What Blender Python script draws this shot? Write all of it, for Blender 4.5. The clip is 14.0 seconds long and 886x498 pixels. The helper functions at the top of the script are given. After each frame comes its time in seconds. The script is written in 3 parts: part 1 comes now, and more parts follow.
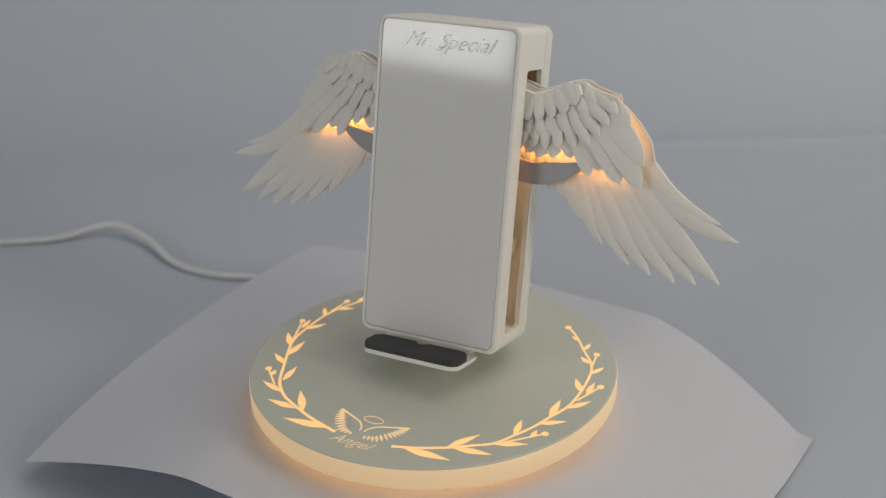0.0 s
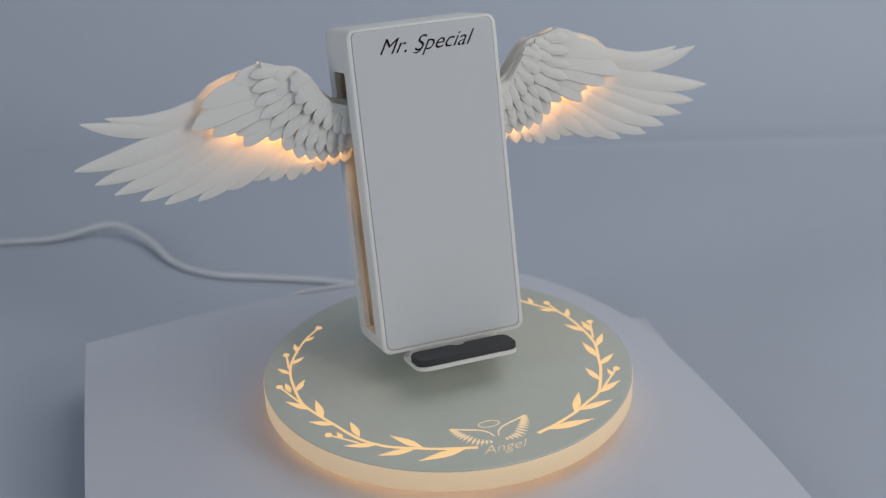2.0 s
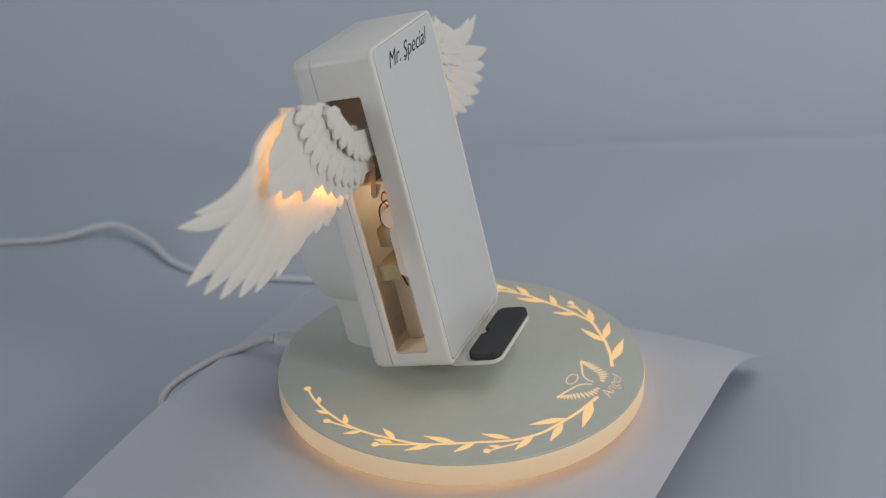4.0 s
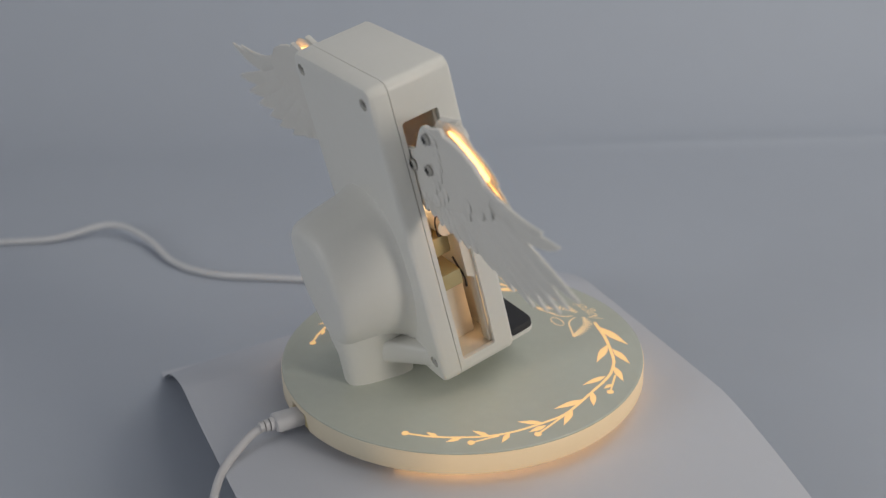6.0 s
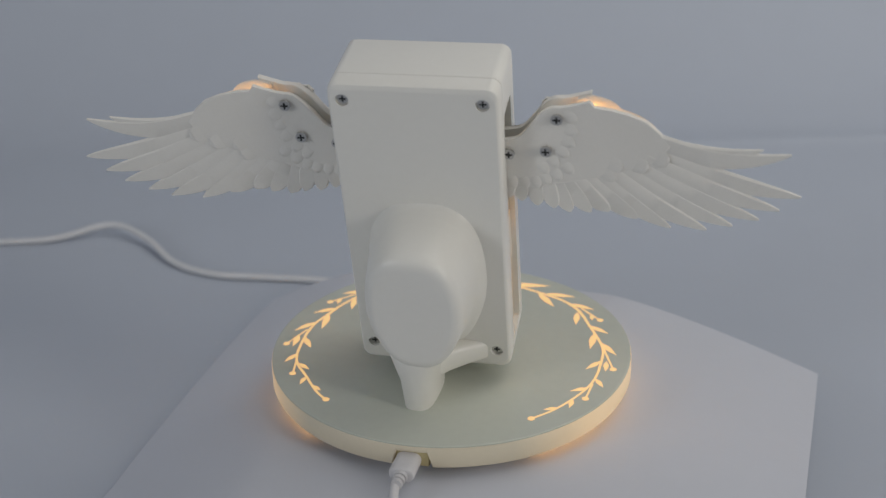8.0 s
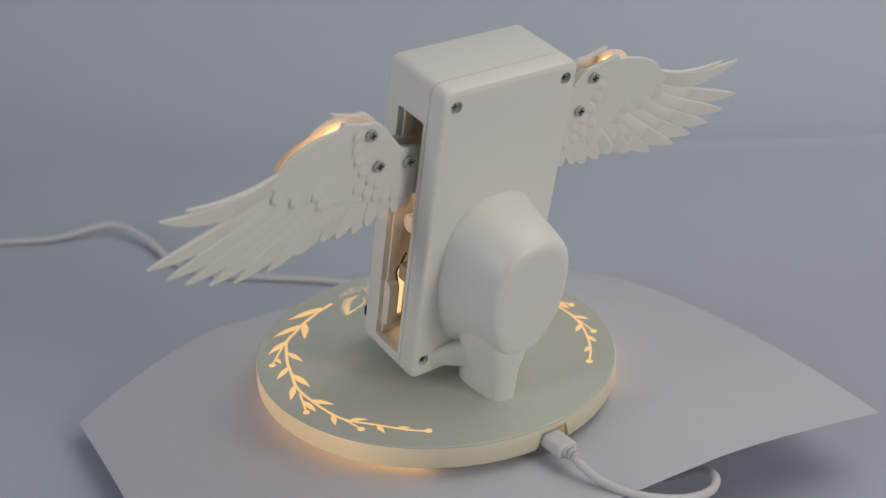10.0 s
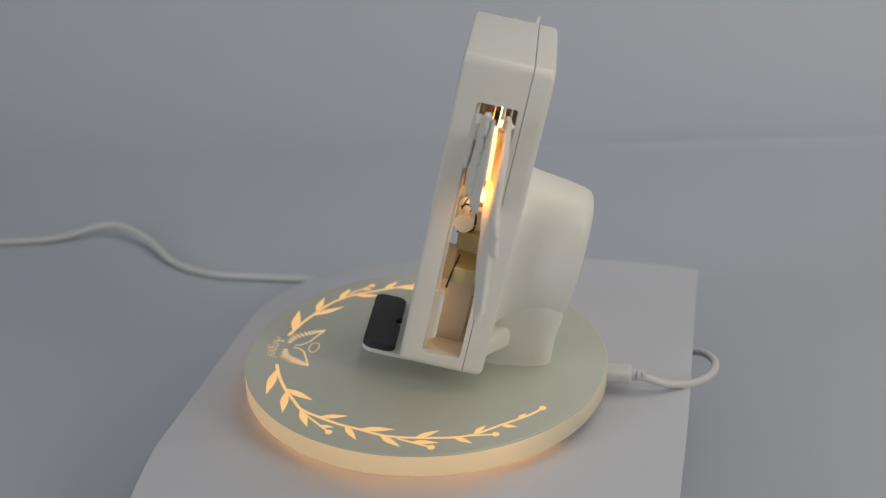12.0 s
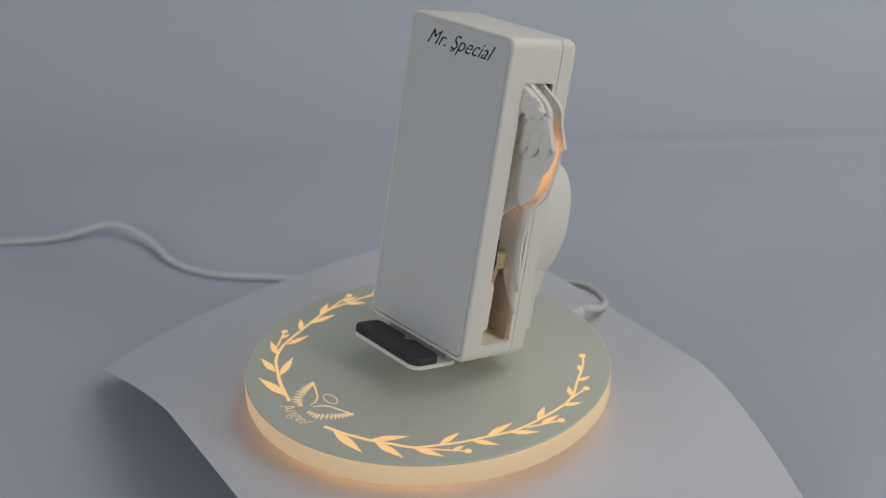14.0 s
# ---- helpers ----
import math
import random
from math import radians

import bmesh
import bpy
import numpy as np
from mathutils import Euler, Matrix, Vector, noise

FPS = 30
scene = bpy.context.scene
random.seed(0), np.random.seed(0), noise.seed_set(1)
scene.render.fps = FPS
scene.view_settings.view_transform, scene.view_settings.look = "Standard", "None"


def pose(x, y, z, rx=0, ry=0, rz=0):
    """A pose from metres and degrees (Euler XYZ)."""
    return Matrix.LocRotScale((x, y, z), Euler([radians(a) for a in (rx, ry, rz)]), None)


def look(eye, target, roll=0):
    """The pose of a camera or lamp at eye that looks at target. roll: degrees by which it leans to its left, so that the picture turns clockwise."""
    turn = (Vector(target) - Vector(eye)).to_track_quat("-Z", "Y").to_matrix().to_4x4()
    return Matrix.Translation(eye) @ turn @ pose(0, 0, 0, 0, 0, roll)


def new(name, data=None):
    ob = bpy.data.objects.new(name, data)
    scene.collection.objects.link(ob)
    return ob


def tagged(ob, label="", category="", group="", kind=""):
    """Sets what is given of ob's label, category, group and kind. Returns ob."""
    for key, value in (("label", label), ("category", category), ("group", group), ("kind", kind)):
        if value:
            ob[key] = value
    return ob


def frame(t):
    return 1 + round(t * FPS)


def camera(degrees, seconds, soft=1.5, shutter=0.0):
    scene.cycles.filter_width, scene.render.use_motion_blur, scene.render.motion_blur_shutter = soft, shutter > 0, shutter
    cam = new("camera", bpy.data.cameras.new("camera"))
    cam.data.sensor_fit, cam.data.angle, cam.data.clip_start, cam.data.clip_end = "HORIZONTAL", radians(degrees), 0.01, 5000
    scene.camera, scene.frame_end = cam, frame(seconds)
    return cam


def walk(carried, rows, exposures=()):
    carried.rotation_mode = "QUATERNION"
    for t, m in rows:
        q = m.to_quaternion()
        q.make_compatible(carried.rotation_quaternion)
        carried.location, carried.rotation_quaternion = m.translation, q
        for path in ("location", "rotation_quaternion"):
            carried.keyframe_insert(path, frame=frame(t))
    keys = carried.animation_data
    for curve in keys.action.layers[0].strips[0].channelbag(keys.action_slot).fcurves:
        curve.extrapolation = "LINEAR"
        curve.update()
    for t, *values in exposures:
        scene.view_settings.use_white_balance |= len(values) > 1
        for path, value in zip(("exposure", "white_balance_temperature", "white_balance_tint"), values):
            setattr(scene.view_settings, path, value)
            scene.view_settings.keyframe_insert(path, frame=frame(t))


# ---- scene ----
cam = camera(38.73, 14.0, soft=1.25)
cam.data.dof.use_dof = True
cam.data.dof.focus_distance = 0.54
cam.data.dof.aperture_fstop = 8.5
EYE = pose(0, -0.5061, 0.2933, 64.68, 0, -0.03) @ pose(0, 0, 0, 0, 0, -1.615)
walk(cam, [(0.0, EYE), (14.0, EYE)], exposures=[(0.0, 0.10, 7160, 10), (0.6, 0.09, 6760, 10), (1.0, 0.08, 6610, 10), (1.5, 0.06, 6190, 10), (2.5, 0.01, 6160, 10), (3.2, -0.02, 6260, 10), (5.5, 0.00, 6790, 10), (8.0, 0.02, 6610, 10), (10.5, 0.06, 6860, 10), (12.5, 0.01, 7060, 10), (13.8, 0.01, 7010, 10), (14.0, 0.00, 6710, 10)])

# ---- world and lights ----
world = bpy.data.worlds.new("room_air")
scene.world = world
world.use_nodes = True
world.node_tree.nodes["Background"].inputs[0].default_value = (0.80, 0.88, 1.0, 1)
world.node_tree.nodes["Background"].inputs[1].default_value = 0.02


def area_lamp(name, eye, target, w, h, power, colour):
    data = bpy.data.lights.new(name, "AREA")
    data.shape, data.size, data.size_y = "RECTANGLE", w, h
    data.energy, data.color = power, colour
    ob = new(name, data)
    ob.matrix_basis = look(eye, target)
    return tagged(ob, "soft light from outside the view", "light", kind="structure")


# overhead lamp is assumed, added out of view to brighten backdrop and top faces
area_lamp("overhead_fill", (0.60, 0.26, 1.00), (0.34, 0.24, 0), 1.1, 0.9, 4.2, (1.0, 0.98, 0.95))
area_lamp("window_light", (-1.64, -1.15, 0.72), (0, 0, 0.15), 0.46, 0.76, 8.0, (0.90, 0.94, 1.0))
area_lamp("window_light", (1.52, -1.17, 0.74), (0, 0, 0.1), 0.42, 1.04, 11.2, (1.0, 0.96, 0.90))


# ---- materials ----
def material(name, colour, rough=0.5, metal=0.0, vary=0.08, scale=60.0, bump=0.02, bump_scale=900.0, spec=0.5):
    """Base colour with stains at two scales and a fine relief."""
    m = bpy.data.materials.new(name)
    m.use_nodes = True
    nt = m.node_tree
    b = nt.nodes["Principled BSDF"]
    b.inputs["Roughness"].default_value = rough
    b.inputs["Metallic"].default_value = metal
    b.inputs["Specular IOR Level"].default_value = spec
    co = nt.nodes.new("ShaderNodeTexCoord")
    n1 = nt.nodes.new("ShaderNodeTexNoise")
    n1.inputs["Scale"].default_value = scale
    n1.inputs["Detail"].default_value = 6
    n2 = nt.nodes.new("ShaderNodeTexNoise")
    n2.inputs["Scale"].default_value = scale * 9
    n2.inputs["Detail"].default_value = 4
    add = nt.nodes.new("ShaderNodeMath")
    add.operation = "ADD"
    half = nt.nodes.new("ShaderNodeMath")
    half.operation = "MULTIPLY"
    half.inputs[1].default_value = 0.5
    mix = nt.nodes.new("ShaderNodeMix")
    mix.data_type = "RGBA"
    mix.inputs[6].default_value = (*[c * (1 - vary) for c in colour], 1)
    mix.inputs[7].default_value = (*[min(1, c * (1 + vary)) for c in colour], 1)
    nt.links.new(co.outputs["Object"], n1.inputs["Vector"])
    nt.links.new(co.outputs["Object"], n2.inputs["Vector"])
    nt.links.new(n1.outputs["Fac"], add.inputs[0])
    nt.links.new(n2.outputs["Fac"], add.inputs[1])
    nt.links.new(add.outputs[0], half.inputs[0])
    nt.links.new(half.outputs[0], mix.inputs[0])
    nt.links.new(mix.outputs[2], b.inputs["Base Color"])
    if bump:
        n3 = nt.nodes.new("ShaderNodeTexNoise")
        n3.inputs["Scale"].default_value = bump_scale
        bn = nt.nodes.new("ShaderNodeBump")
        bn.inputs["Strength"].default_value = bump
        bn.inputs["Distance"].default_value = 0.0005
        nt.links.new(co.outputs["Object"], n3.inputs["Vector"])
        nt.links.new(n3.outputs["Fac"], bn.inputs["Height"])
        nt.links.new(bn.outputs["Normal"], b.inputs["Normal"])
    return m


def glowing(name, colour, strength, base=(0.8, 0.72, 0.55), rough=0.4):
    """A part that gives off light: a lit diffuser or a lamp."""
    m = material(name, base, rough, vary=0.04)
    b = m.node_tree.nodes["Principled BSDF"]
    b.inputs["Emission Color"].default_value = (*colour, 1)
    b.inputs["Emission Strength"].default_value = strength
    return m


PLASTIC = material("white_plastic", (0.80, 0.79, 0.74), 0.36, vary=0.03, scale=40, bump=0.015)
FEATHER = material("matt_white_plastic", (0.78, 0.76, 0.71), 0.55, vary=0.05, scale=90, bump=0.05, bump_scale=500)
LID = material("sage_grey_lid", (0.565, 0.59, 0.515), 0.27, vary=0.07, scale=22, bump=0.03)
ACRYLIC = material("glossy_white_panel", (0.68, 0.69, 0.69), 0.07, vary=0.03, scale=30, bump=0.0)
INK = material("black_foil_lettering", (0.07, 0.07, 0.074), 0.10, metal=1.0, vary=0.1, bump=0.0)
RUBBER = material("dark_rubber", (0.028, 0.028, 0.032), 0.6, vary=0.12, scale=120, bump=0.1, bump_scale=1500)
STEEL = material("dull_steel", (0.58, 0.57, 0.55), 0.30, metal=1.0, vary=0.15, scale=300)
SLOT_SHADE = material("dark_slot_shade", (0.03, 0.03, 0.03), 0.7, vary=0.1)
PAPER = material("white_paper", (0.56, 0.58, 0.635), 0.8, vary=0.02, scale=15, bump=0.06, bump_scale=350)
CLOTH = material("blue_grey_backdrop", (0.45, 0.49, 0.56), 0.75, vary=0.03, scale=4, bump=0.05, bump_scale=250)
FAR_CABLE = material("pale_cable_jacket", (0.64, 0.645, 0.66), 0.5, vary=0.05, scale=70)
CABLE = material("white_cable_jacket", (0.62, 0.61, 0.62), 0.42, vary=0.05, scale=70)
INNER = material("inner_white_plastic", (0.82, 0.77, 0.67), 0.5, vary=0.06, scale=70)
LINK = material("grey_link_plastic", (0.36, 0.35, 0.37), 0.5, vary=0.06, scale=80)
AMBER = material("yellow_circuit_board", (0.50, 0.42, 0.22), 0.4, vary=0.15, scale=200)
RED = material("red_wire", (0.55, 0.03, 0.02), 0.4, vary=0.1)
BLACK = material("black_wire", (0.02, 0.015, 0.015), 0.4, vary=0.1)
WALL = material("painted_wall", (0.70, 0.71, 0.73), 0.9, vary=0.04, scale=3)
WARM = (1.0, 0.43, 0.11)
WREATH = glowing("lit_wreath", (1.0, 0.55, 0.19), 0.66, base=(0.62, 0.50, 0.30))
EMBLEM = glowing("lit_emblem", (1.0, 0.62, 0.30), 0.44, base=(0.66, 0.58, 0.42))
LED = glowing("warm_light_strip", WARM, 13.0)
LED_TOP = glowing("warm_top_strip", (1.0, 0.50, 0.17), 3.2)
RIM_SPILL = glowing("warm_rim_spill", (1.0, 0.50, 0.18), 2.8)
LED_ROOT = glowing("warm_root_strip", (1.0, 0.50, 0.18), 7.0)

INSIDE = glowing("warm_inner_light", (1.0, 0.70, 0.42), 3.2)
# added glow: makes the lower inner wall look lit
WALL_GLOW = glowing("added_wall_glow", (1.0, 0.60, 0.30), 1.0)


def lit_rim():
    """Translucent rim: lamps behind it all round but for the socket at the back."""
    m = glowing("lit_rim", (1.0, 0.58, 0.22), 1.0, base=(0.66, 0.61, 0.48))
    nt = m.node_tree
    co = nt.nodes.new("ShaderNodeTexCoord")
    sep = nt.nodes.new("ShaderNodeSeparateXYZ")
    mr = nt.nodes.new("ShaderNodeMapRange")
    mr.inputs["From Min"].default_value = 0.035
    mr.inputs["From Max"].default_value = 0.062
    mr.inputs["To Min"].default_value = 0.30
    mr.inputs["To Max"].default_value = 0.02
    nt.links.new(co.outputs["Object"], sep.inputs[0])
    nt.links.new(sep.outputs["Y"], mr.inputs["Value"])
    nt.links.new(mr.outputs[0], nt.nodes["Principled BSDF"].inputs["Emission Strength"])
    return m


RIM = lit_rim()

# ---- building helpers: lengths in millimetres ----
MM = Matrix.Scale(0.001, 4)


def mesh_of(name, bm, mat, smooth=True):
    bmesh.ops.recalc_face_normals(bm, faces=bm.faces)
    bm.transform(MM)
    me = bpy.data.meshes.new(name)
    bm.to_mesh(me)
    bm.free()
    me.materials.append(mat)
    if smooth:
        me.shade_smooth()
        me.set_sharp_from_angle(angle=radians(38))
    return me


def part(name, bm, mat, parent=None, label="", smooth=True):
    ob = new(name, mesh_of(name, bm, mat, smooth))
    ob.parent = parent
    if label:
        ob["label"] = label
    return ob


def box(x0, x1, y0, y1, z0, z1, bevel=0.0, segments=2, bm=None):
    b = bmesh.new()
    bmesh.ops.create_cube(b, size=1)
    b.transform(Matrix.Translation(((x0 + x1) / 2, (y0 + y1) / 2, (z0 + z1) / 2)) @ Matrix.Diagonal((x1 - x0, y1 - y0, z1 - z0, 1)))
    if bevel:
        bmesh.ops.bevel(b, geom=b.edges[:], offset=bevel, segments=segments, affect="EDGES", profile=0.5)
    return merged(bm, b)


def merged(bm, b):
    if bm is None:
        return b
    me = bpy.data.meshes.new("join")
    b.to_mesh(me)
    b.free()
    bm.from_mesh(me)
    bpy.data.meshes.remove(me)
    return bm


def rounded(hw, hh, r, steps=5):
    """A rounded rectangle about the origin."""
    pts = []
    for cx, cy, a in ((hw - r, hh - r, 0), (-hw + r, hh - r, 90), (-hw + r, -hh + r, 180), (hw - r, -hh + r, 270)):
        for i in range(steps + 1):
            t = radians(a + 90 * i / steps)
            pts.append((cx + r * math.cos(t), cy + r * math.sin(t)))
    return pts


def loft(rings, cap=True, bm=None):
    """Joins rings of equally many points into one skin."""
    b = bmesh.new()
    vs = [[b.verts.new(p) for p in ring] for ring in rings]
    n = len(vs[0])
    for a, c in zip(vs, vs[1:]):
        for i in range(n):
            b.faces.new((a[i], a[(i + 1) % n], c[(i + 1) % n], c[i]))
    if cap:
        b.faces.new(vs[0])
        b.faces.new(vs[-1][::-1])
    return merged(bm, b)


def slab(outline, y0, y1, bevel=0.8, ends="both"):
    """An outline in x and z, thick from y0 to y1, with rounded edges."""
    cx = sum(p[0] for p in outline) / len(outline)
    cz = sum(p[1] for p in outline) / len(outline)

    def ring(y, inset):
        out = []
        for x, z in outline:
            d = math.hypot(x - cx, z - cz)
            k = (d - inset) / d
            out.append((cx + (x - cx) * k, y, cz + (z - cz) * k))
        return out
    rings = [ring(y0, 0)] if ends == "back" else [ring(y0, bevel + 0.5), ring(y0, bevel), ring(y0 + bevel * 0.3, bevel * 0.3), ring(y0 + bevel, 0)]
    rings += [ring(y1, 0)] if ends == "front" else [ring(y1 - bevel, 0), ring(y1 - bevel * 0.3, bevel * 0.3), ring(y1, bevel), ring(y1, bevel + 0.5)]
    return loft(rings)


def lathe(profile, cx, cy, n=128, closed=True):
    b = bmesh.new()
    rows = []
    for i in range(n):
        t = 2 * math.pi * i / n
        rows.append([b.verts.new((cx + r * math.cos(t), cy + r * math.sin(t), z)) for r, z in profile])
    m = len(profile)
    for i in range(n):
        a, c = rows[i], rows[(i + 1) % n]
        for k in range(m if closed else m - 1):
            b.faces.new((a[k], c[k], c[(k + 1) % m], a[(k + 1) % m]))
    return b


def spline(points, per=8):
    """Smooth way through the points."""
    P = [Vector(p) for p in points]
    P = [2 * P[0] - P[1]] + P + [2 * P[-1] - P[-2]]
    out = []
    for i in range(1, len(P) - 2):
        for k in range(per):
            t = k / per
            a, b, c, d = P[i - 1:i + 3]
            out.append(0.5 * (2 * b + (c - a) * t + (2 * a - 5 * b + 4 * c - d) * t * t + (3 * b - a - 3 * c + d) * t ** 3))
    out.append(P[-2])
    return out


def tube(points, r, per=8, sides=10, bm=None):
    way = spline(points, per)
    rings = []
    for i, p in enumerate(way):
        d = (way[min(i + 1, len(way) - 1)] - way[max(i - 1, 0)]).normalized()
        side = d.cross(Vector((0, 0, 1)))
        if side.length < 0.05:
            side = d.cross(Vector((1, 0, 0)))
        side.normalize()
        up = side.cross(d)
        rr = r(i / (len(way) - 1)) if callable(r) else r
        rings.append([p + rr * (side * math.cos(2 * math.pi * k / sides) + up * math.sin(2 * math.pi * k / sides)) for k in range(sides)])
    return loft(rings, bm=bm)


def cylinder(r, y0, y1, x, z, n=20, bm=None):
    """A round pin along y."""
    return loft([[(x + r * math.cos(2 * math.pi * k / n), y, z + r * math.sin(2 * math.pi * k / n)) for k in range(n)] for y in (y0, y1)], bm=bm)


def carved(name, bm, cutters, mat, parent, label=""):
    """A part with openings cut through it; the cutters vanish."""
    ob = part(name, bm, mat, None, label)
    made = []
    for c in cutters:
        k = part("cutter", c, mat, None, "", False)
        made.append(k)
        md = ob.modifiers.new("cut", "BOOLEAN")
        md.operation, md.object, md.solver = "DIFFERENCE", k, "EXACT"
    me = bpy.data.meshes.new_from_object(ob.evaluated_get(bpy.context.evaluated_depsgraph_get()))
    ob.modifiers.clear()
    ob.data = me
    me.shade_smooth()
    me.set_sharp_from_angle(angle=radians(38))
    for k in made:
        bpy.data.objects.remove(k)
    ob.parent = parent
    return ob


def lettering(name, text, width, mat, parent, m, shear, thick, label, thin=-0.006):
    """Words as a thin solid, as wide as given, centred on the pose m."""
    cu = bpy.data.curves.new(name, "FONT")
    cu.body, cu.align_x, cu.shear, cu.extrude, cu.offset = text, "CENTER", shear, thick, thin
    tmp = new("tmp", cu)
    me = bpy.data.meshes.new_from_object(tmp.evaluated_get(bpy.context.evaluated_depsgraph_get()))
    bpy.data.objects.remove(tmp)
    xs = [v.co.x for v in me.vertices]
    k = width / (max(xs) - min(xs))
    for v in me.vertices:
        v.co = (v.co.x * k, v.co.y * k, v.co.z)
    me.transform(m)
    me.transform(MM)
    me.materials.clear()
    me.materials.append(mat)
    ob = new(name, me)
    ob.parent = parent
    ob["label"] = label
    return ob


# ---- the setting ----
TABLE = -60.0


def setting():
    # seamless sheet: flat under the subject, swept up behind it
    prof = [(-900.0, TABLE)] + [(-900 + 1290 * i / 30, TABLE) for i in range(1, 31)] + [(390 + 4 * i, TABLE) for i in range(1, 11)]
    R = 260.0
    prof += [(430 + R * math.sin(radians(a)), TABLE + R - R * math.cos(radians(a))) for a in range(3, 91, 3)]
    prof += [(430 + R, TABLE + R + 80 * i) for i in range(1, 13)]
    b = bmesh.new()
    rows = []
    for y, z in prof:
        crease = 2.2 * math.exp(-((y - 424) / 9) ** 2) if y < 600 else 0
        rows.append([b.verts.new((x, y, z + crease * min(1, max(0, (x - 10) / 160)) + 0.5 * noise.noise(Vector((x, y, z)) * 0.006))) for x in np.linspace(-1300, 1300, 80)])
    for a, c in zip(rows, rows[1:]):
        for i in range(79):
            b.faces.new((a[i], a[i + 1], c[i + 1], c[i]))
    tagged(part("backdrop", b, CLOTH), "pale blue-grey seamless backdrop sheet swept up behind", "backdrop", kind="structure")
    tagged(part("table", box(-1300, 1300, -900, 700, -95, TABLE - 3, 3), WALL), "plain table top under the backdrop sheet", "table", kind="structure")
    for name, b in (("floor", box(-2200, 2200, -2200, 2200, -860, -800)), ("ceiling", box(-2200, 2200, -2200, 2200, 1800, 1860)),
                    ("wall_north", box(-2200, 2200, 2200, 2260, -800, 1800)), ("wall_south", box(-2200, 2200, -2260, -2200, -800, 1800)),
                    ("wall_west", box(-2260, -2200, -2200, 2200, -800, 1800)), ("wall_east", box(2200, 2260, -2200, 2200, -800, 1800))):
        tagged(part(name, b, WALL, smooth=False), "plain grey painted " + name.split("_")[0] + " of the room", name.split("_")[0], kind="structure")


setting()

# ---- paper sheet on the turntable ----


SHEET = [(-172, -104), (138, -125), (151, 97), (-159, 122)]  # corners of the sheet seen from above


def paper_height(x, v):
    """Flat under the base; the two short sides curl down, one more than the other."""
    right = 38 + 3.5 * v + 2 * v * v
    left = 14 - 8 * v + 7 * v * v
    z = -15.0 - right * max(0, (x - 58) / 88) ** 1.5 - left * max(0, (-62 - x) / 105) ** 1.3 - (2 if v > 0 else 4) * abs(v) ** 3
    return max(TABLE + 1.5, z)


def paper_sheet():
    b = bmesh.new()
    nx, ny = 70, 48
    grid = []
    c = [Vector(p) for p in SHEET]
    for j in range(ny + 1):
        q = j / ny
        row = []
        for i in range(nx + 1):
            p = i / nx
            at = (c[0] * (1 - p) + c[1] * p) * (1 - q) + (c[3] * (1 - p) + c[2] * p) * q
            at.y += 26 * p * p * (1 - p) * max(0, 2 * q - 1)
            row.append(b.verts.new((at.x, at.y, paper_height(at.x, 2 * q - 1))))
        grid.append(row)
    for j in range(ny):
        for i in range(nx):
            b.faces.new((grid[j][i], grid[j][i + 1], grid[j + 1][i + 1], grid[j + 1][i]))
    top = b.faces[:]
    r = bmesh.ops.extrude_face_region(b, geom=top)
    bmesh.ops.translate(b, vec=(0, 0, -0.25), verts=[e for e in r["geom"] if isinstance(e, bmesh.types.BMVert)])
    return tagged(part("paper_sheet", b, PAPER), "white paper sheet with drooping short sides under the lamp base", "paper")


paper = paper_sheet()
turntable = tagged(part("turntable", lathe([(2, TABLE + 1), (50, TABLE + 1), (52, TABLE + 3), (52, -17.5), (50, -15.6), (2, -15.6)], 0, 0, 96), PLASTIC),
                   "round display turntable hidden under the white paper", "turntable")

# ---- the charger ----
CX, CY, RAD = -1.0, -8.7, 83.7
charger = tagged(new("wireless_charger"), "white winged wireless charging stand on a round glowing base", "charger")
LEAN = radians(-12.8)
UP = Matrix.Translation((-0.8, 3.75, 0)) @ Matrix.Rotation(radians(3.2), 4, "Z") @ Matrix.Translation((0, -18.6, 16.5)) @ Matrix.Rotation(LEAN, 4, "X")  # housing space, in mm
UP_WING = Matrix.Translation((-1.2, 16.75, 0)) @ Matrix.Rotation(radians(1.1), 4, "Z") @ Matrix.Translation((0, -31.6, 16.5)) @ Matrix.Rotation(LEAN, 4, "X")


def placed(bm):
    bm.transform(UP)
    return bm


